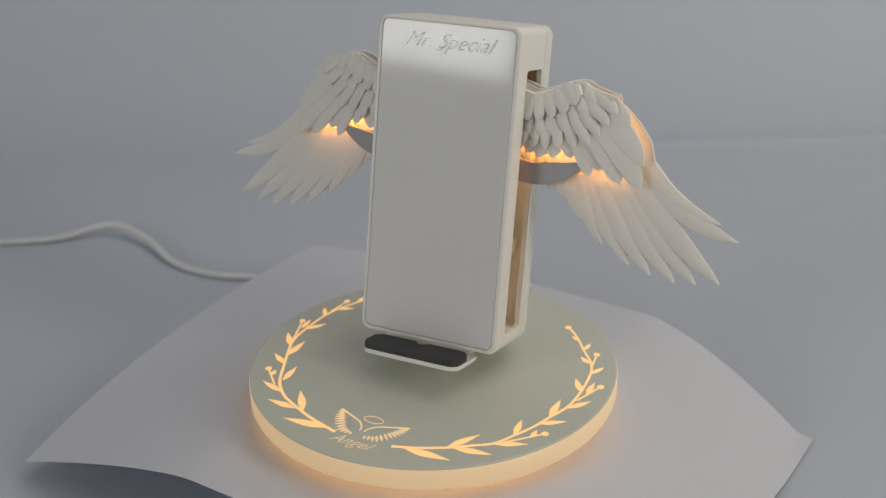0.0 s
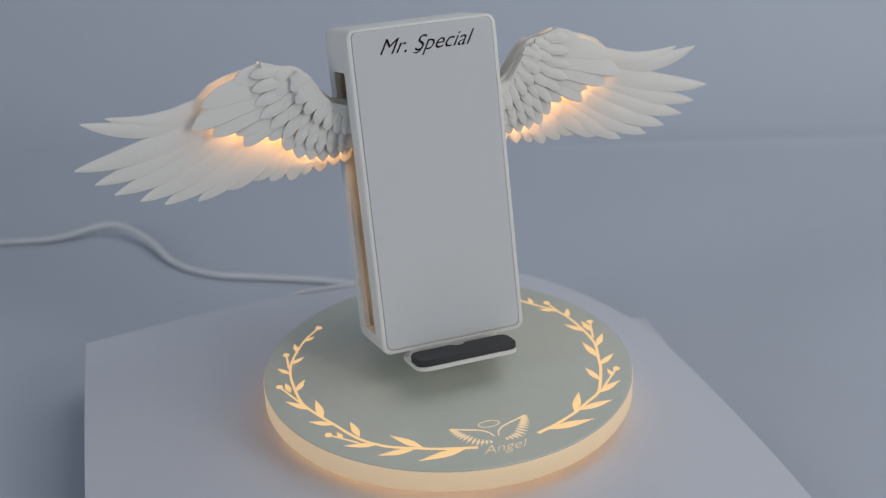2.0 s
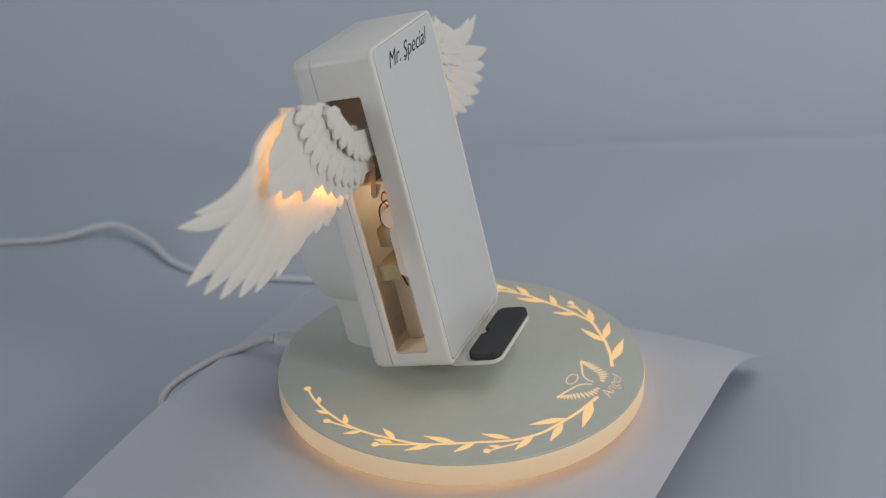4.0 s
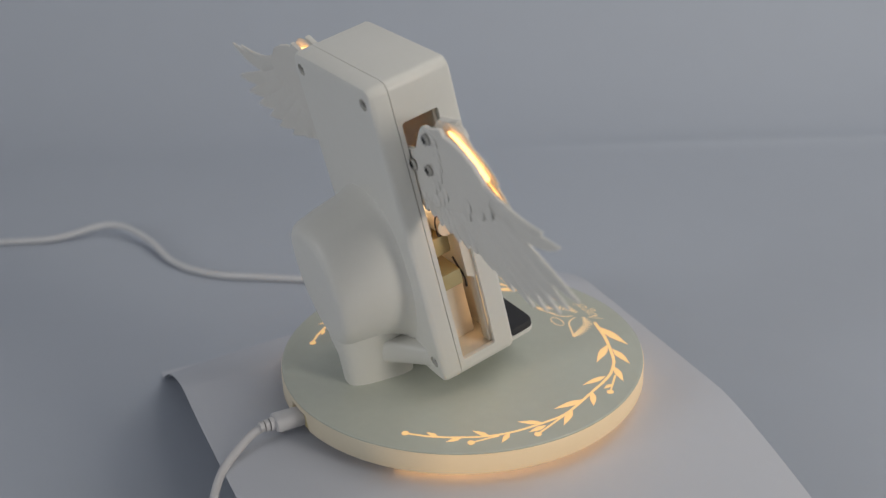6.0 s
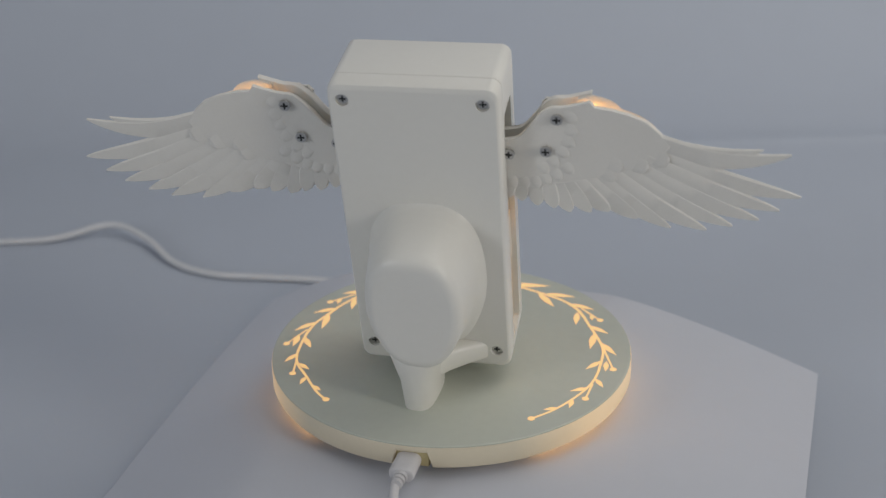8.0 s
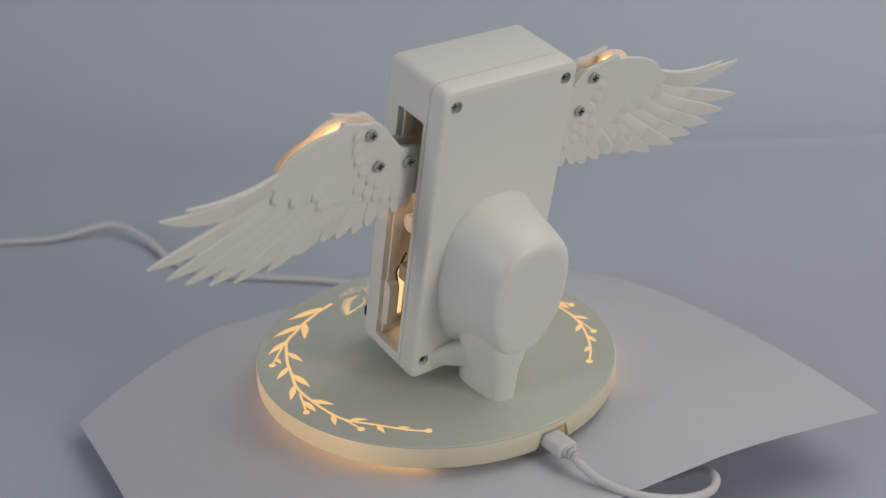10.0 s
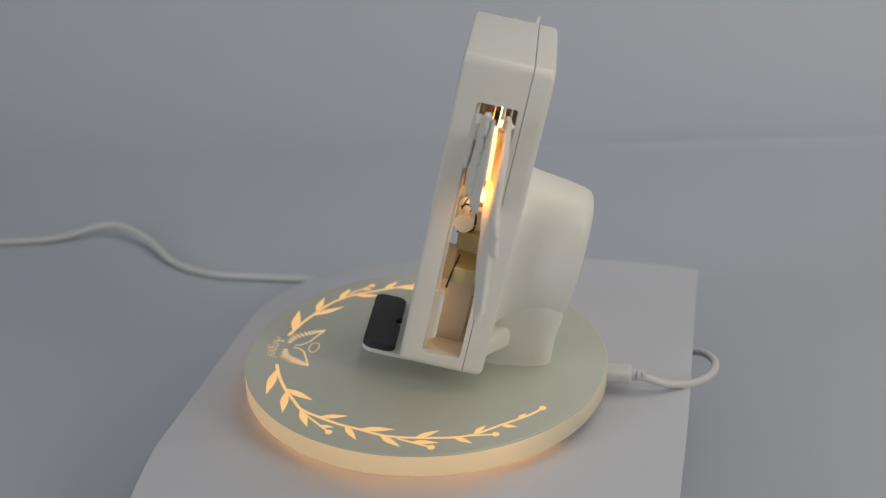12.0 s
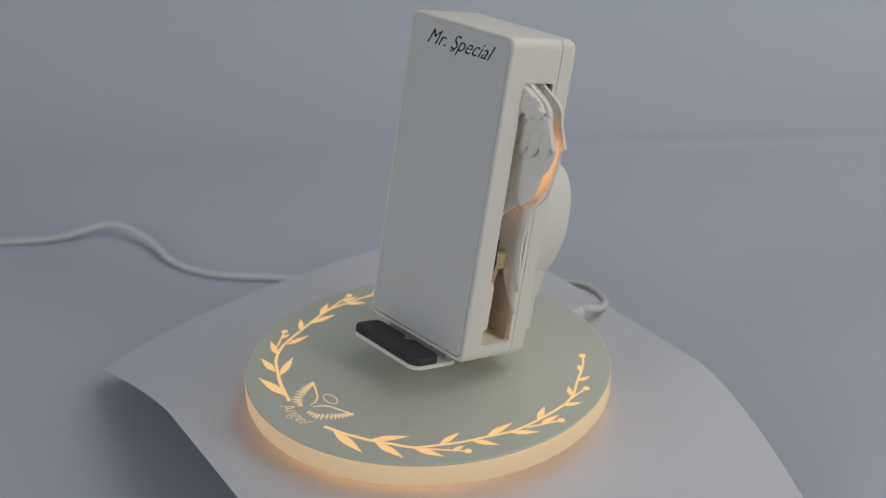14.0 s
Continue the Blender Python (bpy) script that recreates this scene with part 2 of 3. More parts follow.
def base():
    part("base_lid", lathe([(1, -2.2), (RAD - 4.2, -2.2), (RAD - 4.2, -0.8), (RAD - 0.5, -0.8), (RAD - 0.35, -0.5), (RAD - 0.45, -0.2), (RAD - 0.8, 0), (RAD - 1.3, 0), (1, 0)], CX, CY, 160), LID, charger, "matt sage-grey round lid")
    b = bmesh.new()
    n, rows = 240, []
    for i in range(n):
        t = 2 * math.pi * i / n
        off = abs((math.degrees(t) - 93 + 180) % 360 - 180)
        low = -10.9 if off > 5.5 else -4.0
        ring = [(RAD - 0.4, -0.85), (RAD - 0.05, -1.3), (RAD - 0.05, low + 1.6), (RAD - 0.6, low + 0.5), (RAD - 1.8, low), (RAD - 4, low), (RAD - 4, -0.85)]
        rows.append([b.verts.new((CX + r * math.cos(t), CY + r * math.sin(t), z)) for r, z in ring])
    for i in range(n):
        a, c = rows[i], rows[(i + 1) % n]
        for k in range(7):
            b.faces.new((a[k], c[k], c[(k + 1) % 7], a[(k + 1) % 7]))
    part("light_rim", b, RIM, charger, "translucent cream rim lit warm from inside")
    part("bottom_plate", lathe([(1, -12.4), (RAD - 9, -12.4), (RAD - 8, -11.8), (RAD - 8, -10.6), (1, -10.6)], CX, CY, 96), PLASTIC, charger)
    for a in (45, 135, 225, 315):
        x, y = CX + 60 * math.cos(radians(a)), CY + 60 * math.sin(radians(a))
        part("rubber_foot", loft([[(x + r * math.cos(2 * math.pi * k / 20), y + r * math.sin(2 * math.pi * k / 20), z) for k in range(20)] for z, r in ((-15.0, 4.6), (-14.4, 5.0), (-12.3, 5.0))]), RUBBER, charger)
    b = bmesh.new()
    rows = []
    for i in range(97):
        t = radians(93 + 38 + (360 - 76) * i / 96)
        rows.append([(CX + r * math.cos(t), CY + r * math.sin(t), z) for r, z in ((RAD - 7.6, -12.2), (RAD - 6.4, -12.2), (RAD - 6.4, -10.8), (RAD - 7.6, -10.8))])
    # unseen helper strip: strengthens the glow that the rim throws on the paper
    part("rim_spill_strip", loft(rows), RIM_SPILL, charger, "hidden glowing strip added for the rim's glow on the paper")
    # amber colour stands in for warm light in the socket
    part("socket", box(-12.5, 3.5, 66, 73.5, -10.5, -3.0, 0.6), AMBER, charger, "power socket with amber light put into its colour")


base()


def flat_leaf(x0, y0, x1, y1, w, z0, z1):
    """A pointed leaf lying flat."""
    d = Vector((x1 - x0, y1 - y0))
    n = Vector((-d.y, d.x)).normalized()
    pts = []
    for s, k in ((0, 0.10), (0.15, 0.55), (0.32, 0.95), (0.5, 0.95), (0.7, 0.62), (0.87, 0.25), (1, 0.02)):
        pts.append((s, k))
    w = w * 0.9
    ring = [Vector((x0, y0)) + d * s + n * (w / 2 * k) for s, k in pts] + [Vector((x0, y0)) + d * s - n * (w / 2 * k) for s, k in pts[::-1]]
    return loft([[(p.x, p.y, z) for p in ring] for z in (z0, z1)])


def ribbon(points, w0, w1, z0, z1, per=8):
    way = [Vector((p[0], p[1])) for p in spline([(x, y, 0) for x, y in points], per)]
    left, right = [], []
    for i, p in enumerate(way):
        d = (way[min(i + 1, len(way) - 1)] - way[max(i - 1, 0)]).normalized()
        n = Vector((-d.y, d.x)) * (w0 + (w1 - w0) * i / (len(way) - 1)) / 2
        left.append(p + n)
        right.append(p - n)
    b = bmesh.new()
    rows = [[b.verts.new((q.x, q.y, z)) for q, z in ((l, z0), (l, z1), (r, z1), (r, z0))] for l, r in zip(left, right)]
    for a, c in zip(rows, rows[1:]):
        for k in range(4):
            b.faces.new((a[k], c[k], c[(k + 1) % 4], a[(k + 1) % 4]))
    b.faces.new(rows[0])
    b.faces.new(rows[-1][::-1])
    return b


STEM_LEFT = [(-9.5, -76.8), (-24, -72.8), (-33.5, -69), (-42.7, -64.8), (-48, -61), (-53.2, -55.6), (-57, -49.5), (-60.2, -43), (-64.6, -34.3), (-69.4, -24), (-71.2, -17), (-71.6, -7), (-71.2, 4.5), (-69, 14.6), (-64.2, 25.3), (-57.5, 36), (-49.7, 44.5)]
LEAVES_LEFT = [(-58.4, 34, -53.4, 36.6), (-64.2, 26, -63.8, 32.8), (-68.9, 15.2, -62, 19.4), (-71.3, 7, -75.6, 13.2), (-71.2, -8.8, -65.7, -0.4), (-73.9, -9, -74.6, -0.4), (-68.9, -25.3, -77.4, -15.8), (-64.8, -33.6, -64.8, -19),
               (-61.8, -40.5, -71.2, -34.9), (-53.5, -52.8, -54.6, -40.5), (-48.8, -61, -61, -57.5), (-31, -69.3, -41.3, -56.5), (-35.2, -69.5, -49.8, -68.8), (-14.5, -75.8, -35.1, -78), (-60.5, -51.6, -61.7, -46.6)]
BERRIES_LEFT = [(-69.4, 24.1, -70.6, 11.6), (-77.7, -2.9, -70.9, -20.5), (-65.4, -47.4, -54.9, -57.3), (-49.6, 44.5, -52.5, 41.5)]
STEM_RIGHT = [(17.2, -75.2), (25.7, -72), (31.6, -69.1), (38.9, -65), (46.4, -59.6), (53.3, -54.4), (57.7, -46.6), (62.6, -36.1), (65.4, -27.1), (68.9, -15.9), (69.5, -8.3), (69.2, -1.6), (68.3, 6.9), (66.6, 16), (63.1, 23.5), (56.5, 31.5), (50.5, 39.3), (46.1, 44.4), (41.1, 48.6)]
LEAVES_RIGHT = [(23.1, -74, 43.3, -72.9), (37.9, -65.1, 45.6, -51.2), (40.5, -64.6, 56.8, -61.8), (53.7, -54.5, 66.3, -48.4), (58.2, -44.8, 56.2, -33.2), (64, -32.6, 73.4, -25.8), (65.3, -25.5, 64.1, -11.4), (69.6, -16.3, 76.4, -6.7),
                (69.2, -1.6, 62.7, 7.5), (72.1, -2.3, 71.7, 8), (67.2, 14.3, 70.3, 22.2), (62.9, 22.2, 56.8, 26.2), (56.1, 32.9, 56.3, 39.3), (50.4, 39.1, 45.5, 42.2), (65.2, -43.6, 65.2, -37.3)]
BERRIES_RIGHT = [(75.4, 6, 70.6, -8.9), (62.9, 31.1, 65, 20.5), (69.2, -38.4, 57.1, -51.4), (40.7, 48.8, 43.1, 47.1)]


def wreath(stem, leaves, berries):
    ob = part("wreath", ribbon(stem, 1.5, 0.95, -0.3, 0.10, 5), WREATH, charger, "glowing leaf wreath inlaid in the lid")
    for x0, y0, x1, y1 in leaves:
        part("leaf", flat_leaf(x0, y0, x1, y1, 1.5 + 0.155 * math.hypot(x1 - x0, y1 - y0), -0.3, 0.13), WREATH, ob)
    for x, y, x0, y0 in berries:
        b = ribbon([(x0, y0), ((x + x0) / 2, (y + y0) / 2), (x, y)], 0.95, 0.75, -0.3, 0.11, 4)
        b = loft([[(x + 1.55 * math.cos(2 * math.pi * k / 16), y + 1.55 * math.sin(2 * math.pi * k / 16), z) for k in range(16)] for z in (-0.3, 0.14)], bm=b)
        part("berry", b, WREATH, ob)


def emblem():
    ring = [(0.3 + 4.5 * math.cos(2 * math.pi * k / 40), -61.8 + 2.3 * math.sin(2 * math.pi * k / 40)) for k in range(41)]
    ob = part("emblem", ribbon(ring, 0.45, 0.45, -0.3, 0.10, 2), EMBLEM, charger, "dim glowing halo with two small wings and lettering")
    roots = spline([(14.6, -61.8, 0), (12.6, -64.4, 0), (10.4, -67.4, 0), (7.4, -71.4, 0), (3.4, -73.6, 0)], 3)
    tips = spline([(17.6, -60.6, 0), (17.0, -65.4, 0), (14.6, -70.4, 0), (10.2, -75.6, 0), (3.6, -76.0, 0)], 3)
    for s in (-1, 1):
        part("emblem_wing", ribbon([(0.3 + s * 1.0, -71.4), (0.3 + s * 2.0, -68.3), (0.3 + s * 4.6, -65.6), (0.3 + s * 9, -63.6), (0.3 + s * 16.6, -60.6)], 0.6, 1.0, -0.3, 0.12), EMBLEM, ob)
        for r, t in zip(roots, tips):
            part("emblem_feather", flat_leaf(0.3 + s * r.x, r.y, 0.3 + s * t.x, t.y, 1.5, -0.3, 0.12), EMBLEM, ob)
    lettering("emblem_lettering", "Angel", 20, EMBLEM, ob, Matrix.Translation((0.2, -82.4, 0)), 0.5, 0.1, "small glowing slanted lettering", -0.02)


wreath(STEM_LEFT, LEAVES_LEFT, BERRIES_LEFT)
wreath(STEM_RIGHT, LEAVES_RIGHT, BERRIES_RIGHT)
emblem()

# ---- the upright housing ----


def housing():
    W, H = 33.6, 142.0
    o = [(x, z + H / 2 - 1.8) for x, z in rounded(W, H / 2, 4.2)]
    recess = [(x, z + 69.6) for x, z in rounded(31.5, 69.4, 2.9)]
    slot = [(24.2 - 16.6 / 2 + x, 64 + z) for x, z in rounded(8.3, 58, 1.2)]
    def hole():
        return placed(loft([[(x, y, z) for y, z in slot] for x in (-60, 60)]))
    carved("front_shell", placed(slab(o, -1.4, 26.3, 1.6, "front")), [placed(loft([[(x, y, z) for x, z in recess] for y in (-5, -0.3)])), placed(box(-31.2, 31.2, 3.2, 40, 3.4, 137.6, 0)), hole()], PLASTIC, charger, "satin white front shell with open side slots")
    cover = carved("back_cover", placed(slab(o, 26.6, 35.2, 2.6, "back")),
                   [placed(box(-31.2, 31.2, 20, 32.4, 3.4, 137.6))] + [placed(cylinder(2.7, 33.2, 50, x, z)) for x in (-27.5, 27.5) for z in (8, 133)], PLASTIC, charger, "satin white back cover")
    for x in (-27.5, 27.5):
        for z in (8, 133):
            part("cover_screw", placed(cylinder(2.3, 33.3, 34.1, x, z)), STEEL, cover, "dark recessed cross-head screw")
            # nothing is cut: dark bars on the head paint the slots' shade
            part("slot_shade_bars", placed(box(x - 1.4, x + 1.4, 34.0, 34.25, z - 0.35, z + 0.35, bm=box(x - 0.35, x + 0.35, 34.0, 34.22, z - 1.4, z + 1.4))), SLOT_SHADE, charger)
    p = [(x, z + 69.8) for x, z in rounded(31.3, 69.1, 2.8)]
    panel = part("front_panel", placed(slab(p, -1.6, -0.2, 0.35)), ACRYLIC, charger, "glossy pale grey charging panel")
    on_panel = UP @ Matrix.Translation((-0.5, -1.66, 128.3)) @ Matrix.Rotation(radians(90), 4, "X")
    words = lettering("panel_lettering", "Mr. Special", 43, INK, panel, on_panel @ Matrix.Translation((0.4, 0, 0)), 0.55, 0.06, "black slanted lettering")
    b = ribbon([(-4.6, -0.4), (-3.4, -0.9), (-1.6, 0.0), (-0.4, 1.4)], 0.35, 0.55, -0.06, 0.06, 6)
    b.transform(on_panel)
    part("flourish", b, INK, words)
    # ledge for the telephone
    t = [(x, z - 6.4) for x, z in rounded(23.5, 13.0, 5.5)]
    part("ledge", placed(loft([[(x, y, z) for x, y in t] for z in (-6.2, -5.6, -4.4)])), PLASTIC, charger, "white rounded ledge")
    t = [(x, z - 11.7) for x, z in rounded(23.1, 7.3, 4)]
    carved("rubber_pad", placed(loft([[(x * k, y * k + (k - 1) * 12, z) for x, y in t] for z, k in ((-4.3, 1), (-1.9, 1), (-1.3, 0.98))])),
           [placed(loft([[(3.2 * math.cos(2 * math.pi * k / 20), -4.0 + 3.2 * math.sin(2 * math.pi * k / 20), z) for k in range(20)] for z in (-9, 4)]))], RUBBER, charger, "dark grey rubber pad with a round notch")
    part("ledge_arm", placed(box(-21, 21, 0.5, 6, -6, 3, 1)), PLASTIC, charger)

    # rounded coil housing at the back and the foot that carries it
    def ring(y, hw, z0, z1, p=2.7, n=48):
        out = []
        for k in range(n):
            t = 2 * math.pi * k / n
            c, s = math.cos(t), math.sin(t)
            x = math.copysign(abs(c) ** (2 / p), c)
            z = math.copysign(abs(s) ** (2 / p), s)
            w = 0.95 * hw * (1 if z > -0.1 else 1 - 0.28 * (-z - 0.1))
            out.append((x * w, y, (z0 + z1) / 2 + z * (z1 - z0) / 2))
        return out
    b = loft([ring(33.5, 28.4, 2, 88), ring(35.0, 26.6, 8, 86), ring(38, 25.3, 13, 84.6), ring(42, 24.4, 16, 83.8), ring(47, 23.6, 18.5, 83.2), ring(54, 22.5, 20, 82.4), ring(62, 21.2, 21.5, 80.9), ring(64.6, 20.4, 22.6, 79.8), ring(65.9, 19.0, 24.2, 78.0), ring(66.4, 17.2, 26.5, 75.8), ring(66.4, 16.2, 27.5, 74.8)])
    part("coil_housing", placed(b), PLASTIC, charger, "rounded white bulge at the back")

    def foot_ring(z, hw, y0, y1, n=32, p=3.2):
        out = []
        for k in range(n):
            t = 2 * math.pi * k / n
            c, s = math.cos(t), math.sin(t)
            out.append((hw * math.copysign(abs(c) ** (2 / p), c), (y0 + y1) / 2 + (y1 - y0) / 2 * math.copysign(abs(s) ** (2 / p), s), z))
        return out
    b = loft([foot_ring(-0.4, 6.6, 17, 49), foot_ring(4, 6.9, 17.4, 49.8), foot_ring(14, 7.8, 18.5, 51.4), foot_ring(22, 9.6, 20, 54.2), foot_ring(28, 11.5, 22, 55.2), foot_ring(36, 12.5, 24, 53.5)])
    part("foot", b, PLASTIC, charger, "narrow white foot")
    rings = []
    for i in range(9):
        t = i / 8
        hw = 4.5 + 24 * t ** 1.15
        y = 50 - 18 * t
        zc = 9.5 - 2.5 * t
        hz = 6.6 - 0.8 * t
        rings.append([(hw * math.copysign(abs(math.cos(a)) ** 0.45, math.cos(a)), y, zc + hz * math.copysign(abs(math.sin(a)) ** 0.45, math.sin(a))) for a in [2 * math.pi * k / 28 for k in range(28)]])
    part("web", placed(loft(rings)), PLASTIC, charger)

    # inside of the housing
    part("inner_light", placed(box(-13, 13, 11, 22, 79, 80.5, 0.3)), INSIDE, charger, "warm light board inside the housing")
    part("inner_baffle", placed(box(-23, 23, 8, 30, 81, 82.2, 0.3)), INNER, charger)
    part("inner_floor", placed(box(-31, 31, 8, 25, 3.4, 5.4, 0.4)), INNER, charger)
    part("inner_box", placed(box(-18, 18, 8.4, 23.6, 5.5, 35, 0.8)), INNER, charger, "cream plastic box low inside the housing")
    for s in (-1, 1):
        part("guide_rail", placed(box(min(s * 26, s * 31), max(s * 26, s * 31), 7.6, 9.0, 6, 121, 0.3)), INNER, charger)
        low, high = (41, 65) if s < 0 else (11, 35)
        cut = [(9.2, low), (12.0, low + 2), (12.0, high - 4), (11.4, high - 1.5), (9.5, high), (7.7, high), (7.7, low)]
        part("bracket", placed(loft([[(x, y, z) for y, z in cut] for x in (s * 26.5, s * 31.5)])), INNER, charger, "white curved bracket inside the slot")
        part("motor", placed(tube([(s * 8, 13, 66), (s * 16, 13, 66), (s * 26, 13, 66)], 4.2, 4, 20)), INNER, charger, "small white motor")
        part("gear_box", placed(box(min(s * 8, s * 23), max(s * 8, s * 23), 12, 23, 52, 61, 1.2)), AMBER, charger, "translucent amber gear box")
        part("coupling", placed(tube([(s * 17, 19, 61), (s * 17, 19, 64), (s * 17, 19, 70)], 2.4, 3, 16)), INNER, charger)
        part("circuit_board", placed(box(min(s * 10, s * 29), max(s * 10, s * 29), 13, 23.4, 39, 46.5, 0.6)), AMBER, charger, "amber circuit block")
        # no lamp here: a glowing patch imitates the warmly lit inner wall
        part("wall_glow", placed(box(min(s * 18.5, s * 25.5), max(s * 18.5, s * 25.5), 3.4, 5.0, 10, 36, 0.3)), WALL_GLOW, charger, "added glowing patch standing in for the lit front wall")
        part("red_wire", placed(tube([(s * 21, 11, 70), (s * 23, 12, 75), (s * 23.5, 14, 77.5), (s * 23, 16, 74), (s * 22, 15, 71), (s * 21, 13, 66)], 0.32, 6, 6)), RED, charger, "thin red wire")
        part("black_wire", placed(tube([(s * 21, 10.5, 71), (s * 24, 13, 74), (s * 25, 17, 71), (s * 25, 17.6, 64), (s * 22, 15, 60.5)], 0.4, 6, 6)), BLACK, charger, "thin black wire")
        part("lead", placed(tube([(s * 27, 14.4, 52), (s * 28, 13.4, 47), (s * 29.4, 12.4, 42), (s * 28, 11.8, 36)], 0.45, 6, 6)), BLACK, charger, "thin black lead")


housing()

# ---- wings ----
HINGE = Vector((44.4, 18.0, 117.4))
AXIS = Vector((0.0, -1.0, 0.0))


def wing_pose(s, angle):
    """The wing's pose on the stand, swept back a little: 0 is spread, negative angles fold it down into the slot."""
    k = min(1.0, max(0.0, (-angle - 35) / 35))
    m = UP_WING @ Matrix.Translation((s * (HINGE.x - 10 * k), HINGE.y, HINGE.z + 3 * k)) @ Matrix.Rotation(radians((4 if s > 0 else 1.5) + 6 * k) * s, 4, "Z") @ Matrix.Rotation(radians(angle) * s, 4, Vector((s * AXIS.x, AXIS.y, AXIS.z)))
    m.translation *= 0.001
    return m


def feather(s, root, tip, w, y, th, bend=0.0, point=2.0, n=10, curl=0.0, tilt=0.0, blunt=0.6, rise=0.0):
    """A blade from root to tip in the wing's plane: ridge in front, flat behind."""
    r, t = Vector(root), Vector(tip)
    d = t - r
    nrm = Vector((-d.y, d.x)).normalized()
    rows = []
    for i in range(n + 1):
        k = i / n
        c = r + d * k + nrm * (bend * 4 * k * (1 - k) + curl * k ** 4)
        hw = w / 2 * min(1, 0.55 + 1.8 * k) * max(0.015, 1 - k ** point) ** blunt
        th_k = th * (0.45 + 0.55 * min(1, 3 * (1 - k)))
        row = []
        for u, e in ((-1, 0.3), (-0.9, 0.72), (-0.45, 0.9), (0, 1.0), (0.45, 0.9), (0.9, 0.72), (1, 0.3)):
            row.append((c + nrm * hw * u, y + rise * k - th_k * e + tilt * u * hw))
        row += [(c + nrm * hw * 0.8, y + rise * k + 0.1 + tilt * 0.8 * hw), (c - nrm * hw * 0.8, y + rise * k + 0.1 - tilt * 0.8 * hw)]
        rows.append([(s * (p.x - HINGE.x), yy - HINGE.y, p.y - HINGE.z) for p, yy in row])
    return loft(rows)


PRIMARY = [  # root x z, tip x z, width, bend, curl
    (84, 118, 140, 114, 7.0, -6.0, 2.5), (82, 119, 130, 115, 6.0, -5.2, 2.2), (78, 113, 145, 95.5, 7.6, -3.0, 0.5), (76, 111, 138, 89, 7.8, -3.0, 0), (73, 109, 131, 83.5, 7.8, -3.2, 0),
    (70, 107, 121.5, 79, 7.8, -3.2, 0), (66, 105, 112, 76, 7.8, -3.0, 0), (62, 104, 98.5, 75, 7.6, -2.2, 0), (59, 102, 86, 78, 7.2, -1.6, 0),
    (56, 100, 75, 80, 7.0, -1.0, 0), (53, 100, 67.8, 78.5, 6.6, -0.6, 0), (51, 98, 60, 77.5, 6.4, -0.3, 0), (48, 98, 53.6, 79, 6.0, 0, 0), (44, 98, 46.6, 79.5, 5.8, 0, 0), (39, 98, 40, 81, 5.6, 0, 0), (34.5, 98, 34.5, 82, 5.4, 0, 0)]
COVERT = [
    (64, 121, 94, 114, 8.0, 1.5), (62, 118, 99, 105.5, 9.0, 1.6), (62, 114, 91, 101.5, 8.4, 1.2), (60, 112, 81, 100.5, 8.0, 1.0), (58, 110, 78.5, 95.5, 7.6, 1.0), (56, 108, 67.5, 96.5, 7.0, 0.6),
    (54, 104, 61, 91.3, 6.8, 0.4), (51, 102, 56, 87.3, 6.4, 0.3), (48, 100, 50.8, 86, 6.0, 0.2), (44, 99, 45.8, 84.8, 5.8, 0.1), (40, 98, 40.5, 85, 5.6, 0), (35.5, 98, 35.5, 86, 5.4, 0), (62, 125, 80, 122, 7.0, 1.0)]
SCALE_OUTER = [(60, 126, 72.5, 124.5, 6.5), (58, 122, 72.5, 118.5, 6.8), (58, 117, 72, 112.5, 6.8), (57, 113, 70.5, 106.5, 6.6), (55, 110, 66.5, 101.5, 6.4), (53, 106, 61.5, 96.8, 6.0),
               (50, 103, 56.5, 93, 5.8), (47, 100, 52, 90.5, 5.4), (44, 98, 47.5, 88.6, 5.2), (40, 97, 42.5, 87.8, 5.0), (36, 96, 37.5, 87.5, 4.8)]
SCALE_MID = [(55, 125, 63.6, 121.5, 6.2), (53, 121, 63.6, 115.5, 6.2), (53, 116, 62.3, 110, 6.0), (51, 112, 59.8, 104.5, 6.0), (49, 108, 55.6, 99.5, 5.6), (46, 104, 51.4, 96, 5.2), (43, 101, 47, 93, 5.0), (39.5, 99, 42, 91.5, 4.8), (36, 98, 37.4, 91, 4.6)]
SCALE_INNER = [(48, 122, 56.5, 117, 6.2), (47, 117, 55, 111.5, 6.0), (45, 113, 51.6, 106.5, 5.6), (43, 109, 47.6, 102, 5.2), (40, 106, 43.4, 98.6, 5.0), (37, 104, 39.2, 96.5, 4.8), (34.5, 103, 35.4, 95.5, 4.6)]
SCALE_TINY = [(47, 121, 53, 119, 4.0), (46.5, 117.5, 51.6, 114, 4.2), (44, 113.5, 49, 109.6, 4.2), (42.5, 110.5, 46.2, 105.6, 4.0), (40, 107.5, 43, 102.4, 3.8), (37.5, 105, 39.8, 100, 3.6), (35, 103, 36.6, 98.4, 3.4)]
LEADING = [(26, 108), (33, 110), (39, 111.6), (44, 117), (48.5, 123), (53, 126.4), (58, 127), (68, 130)]


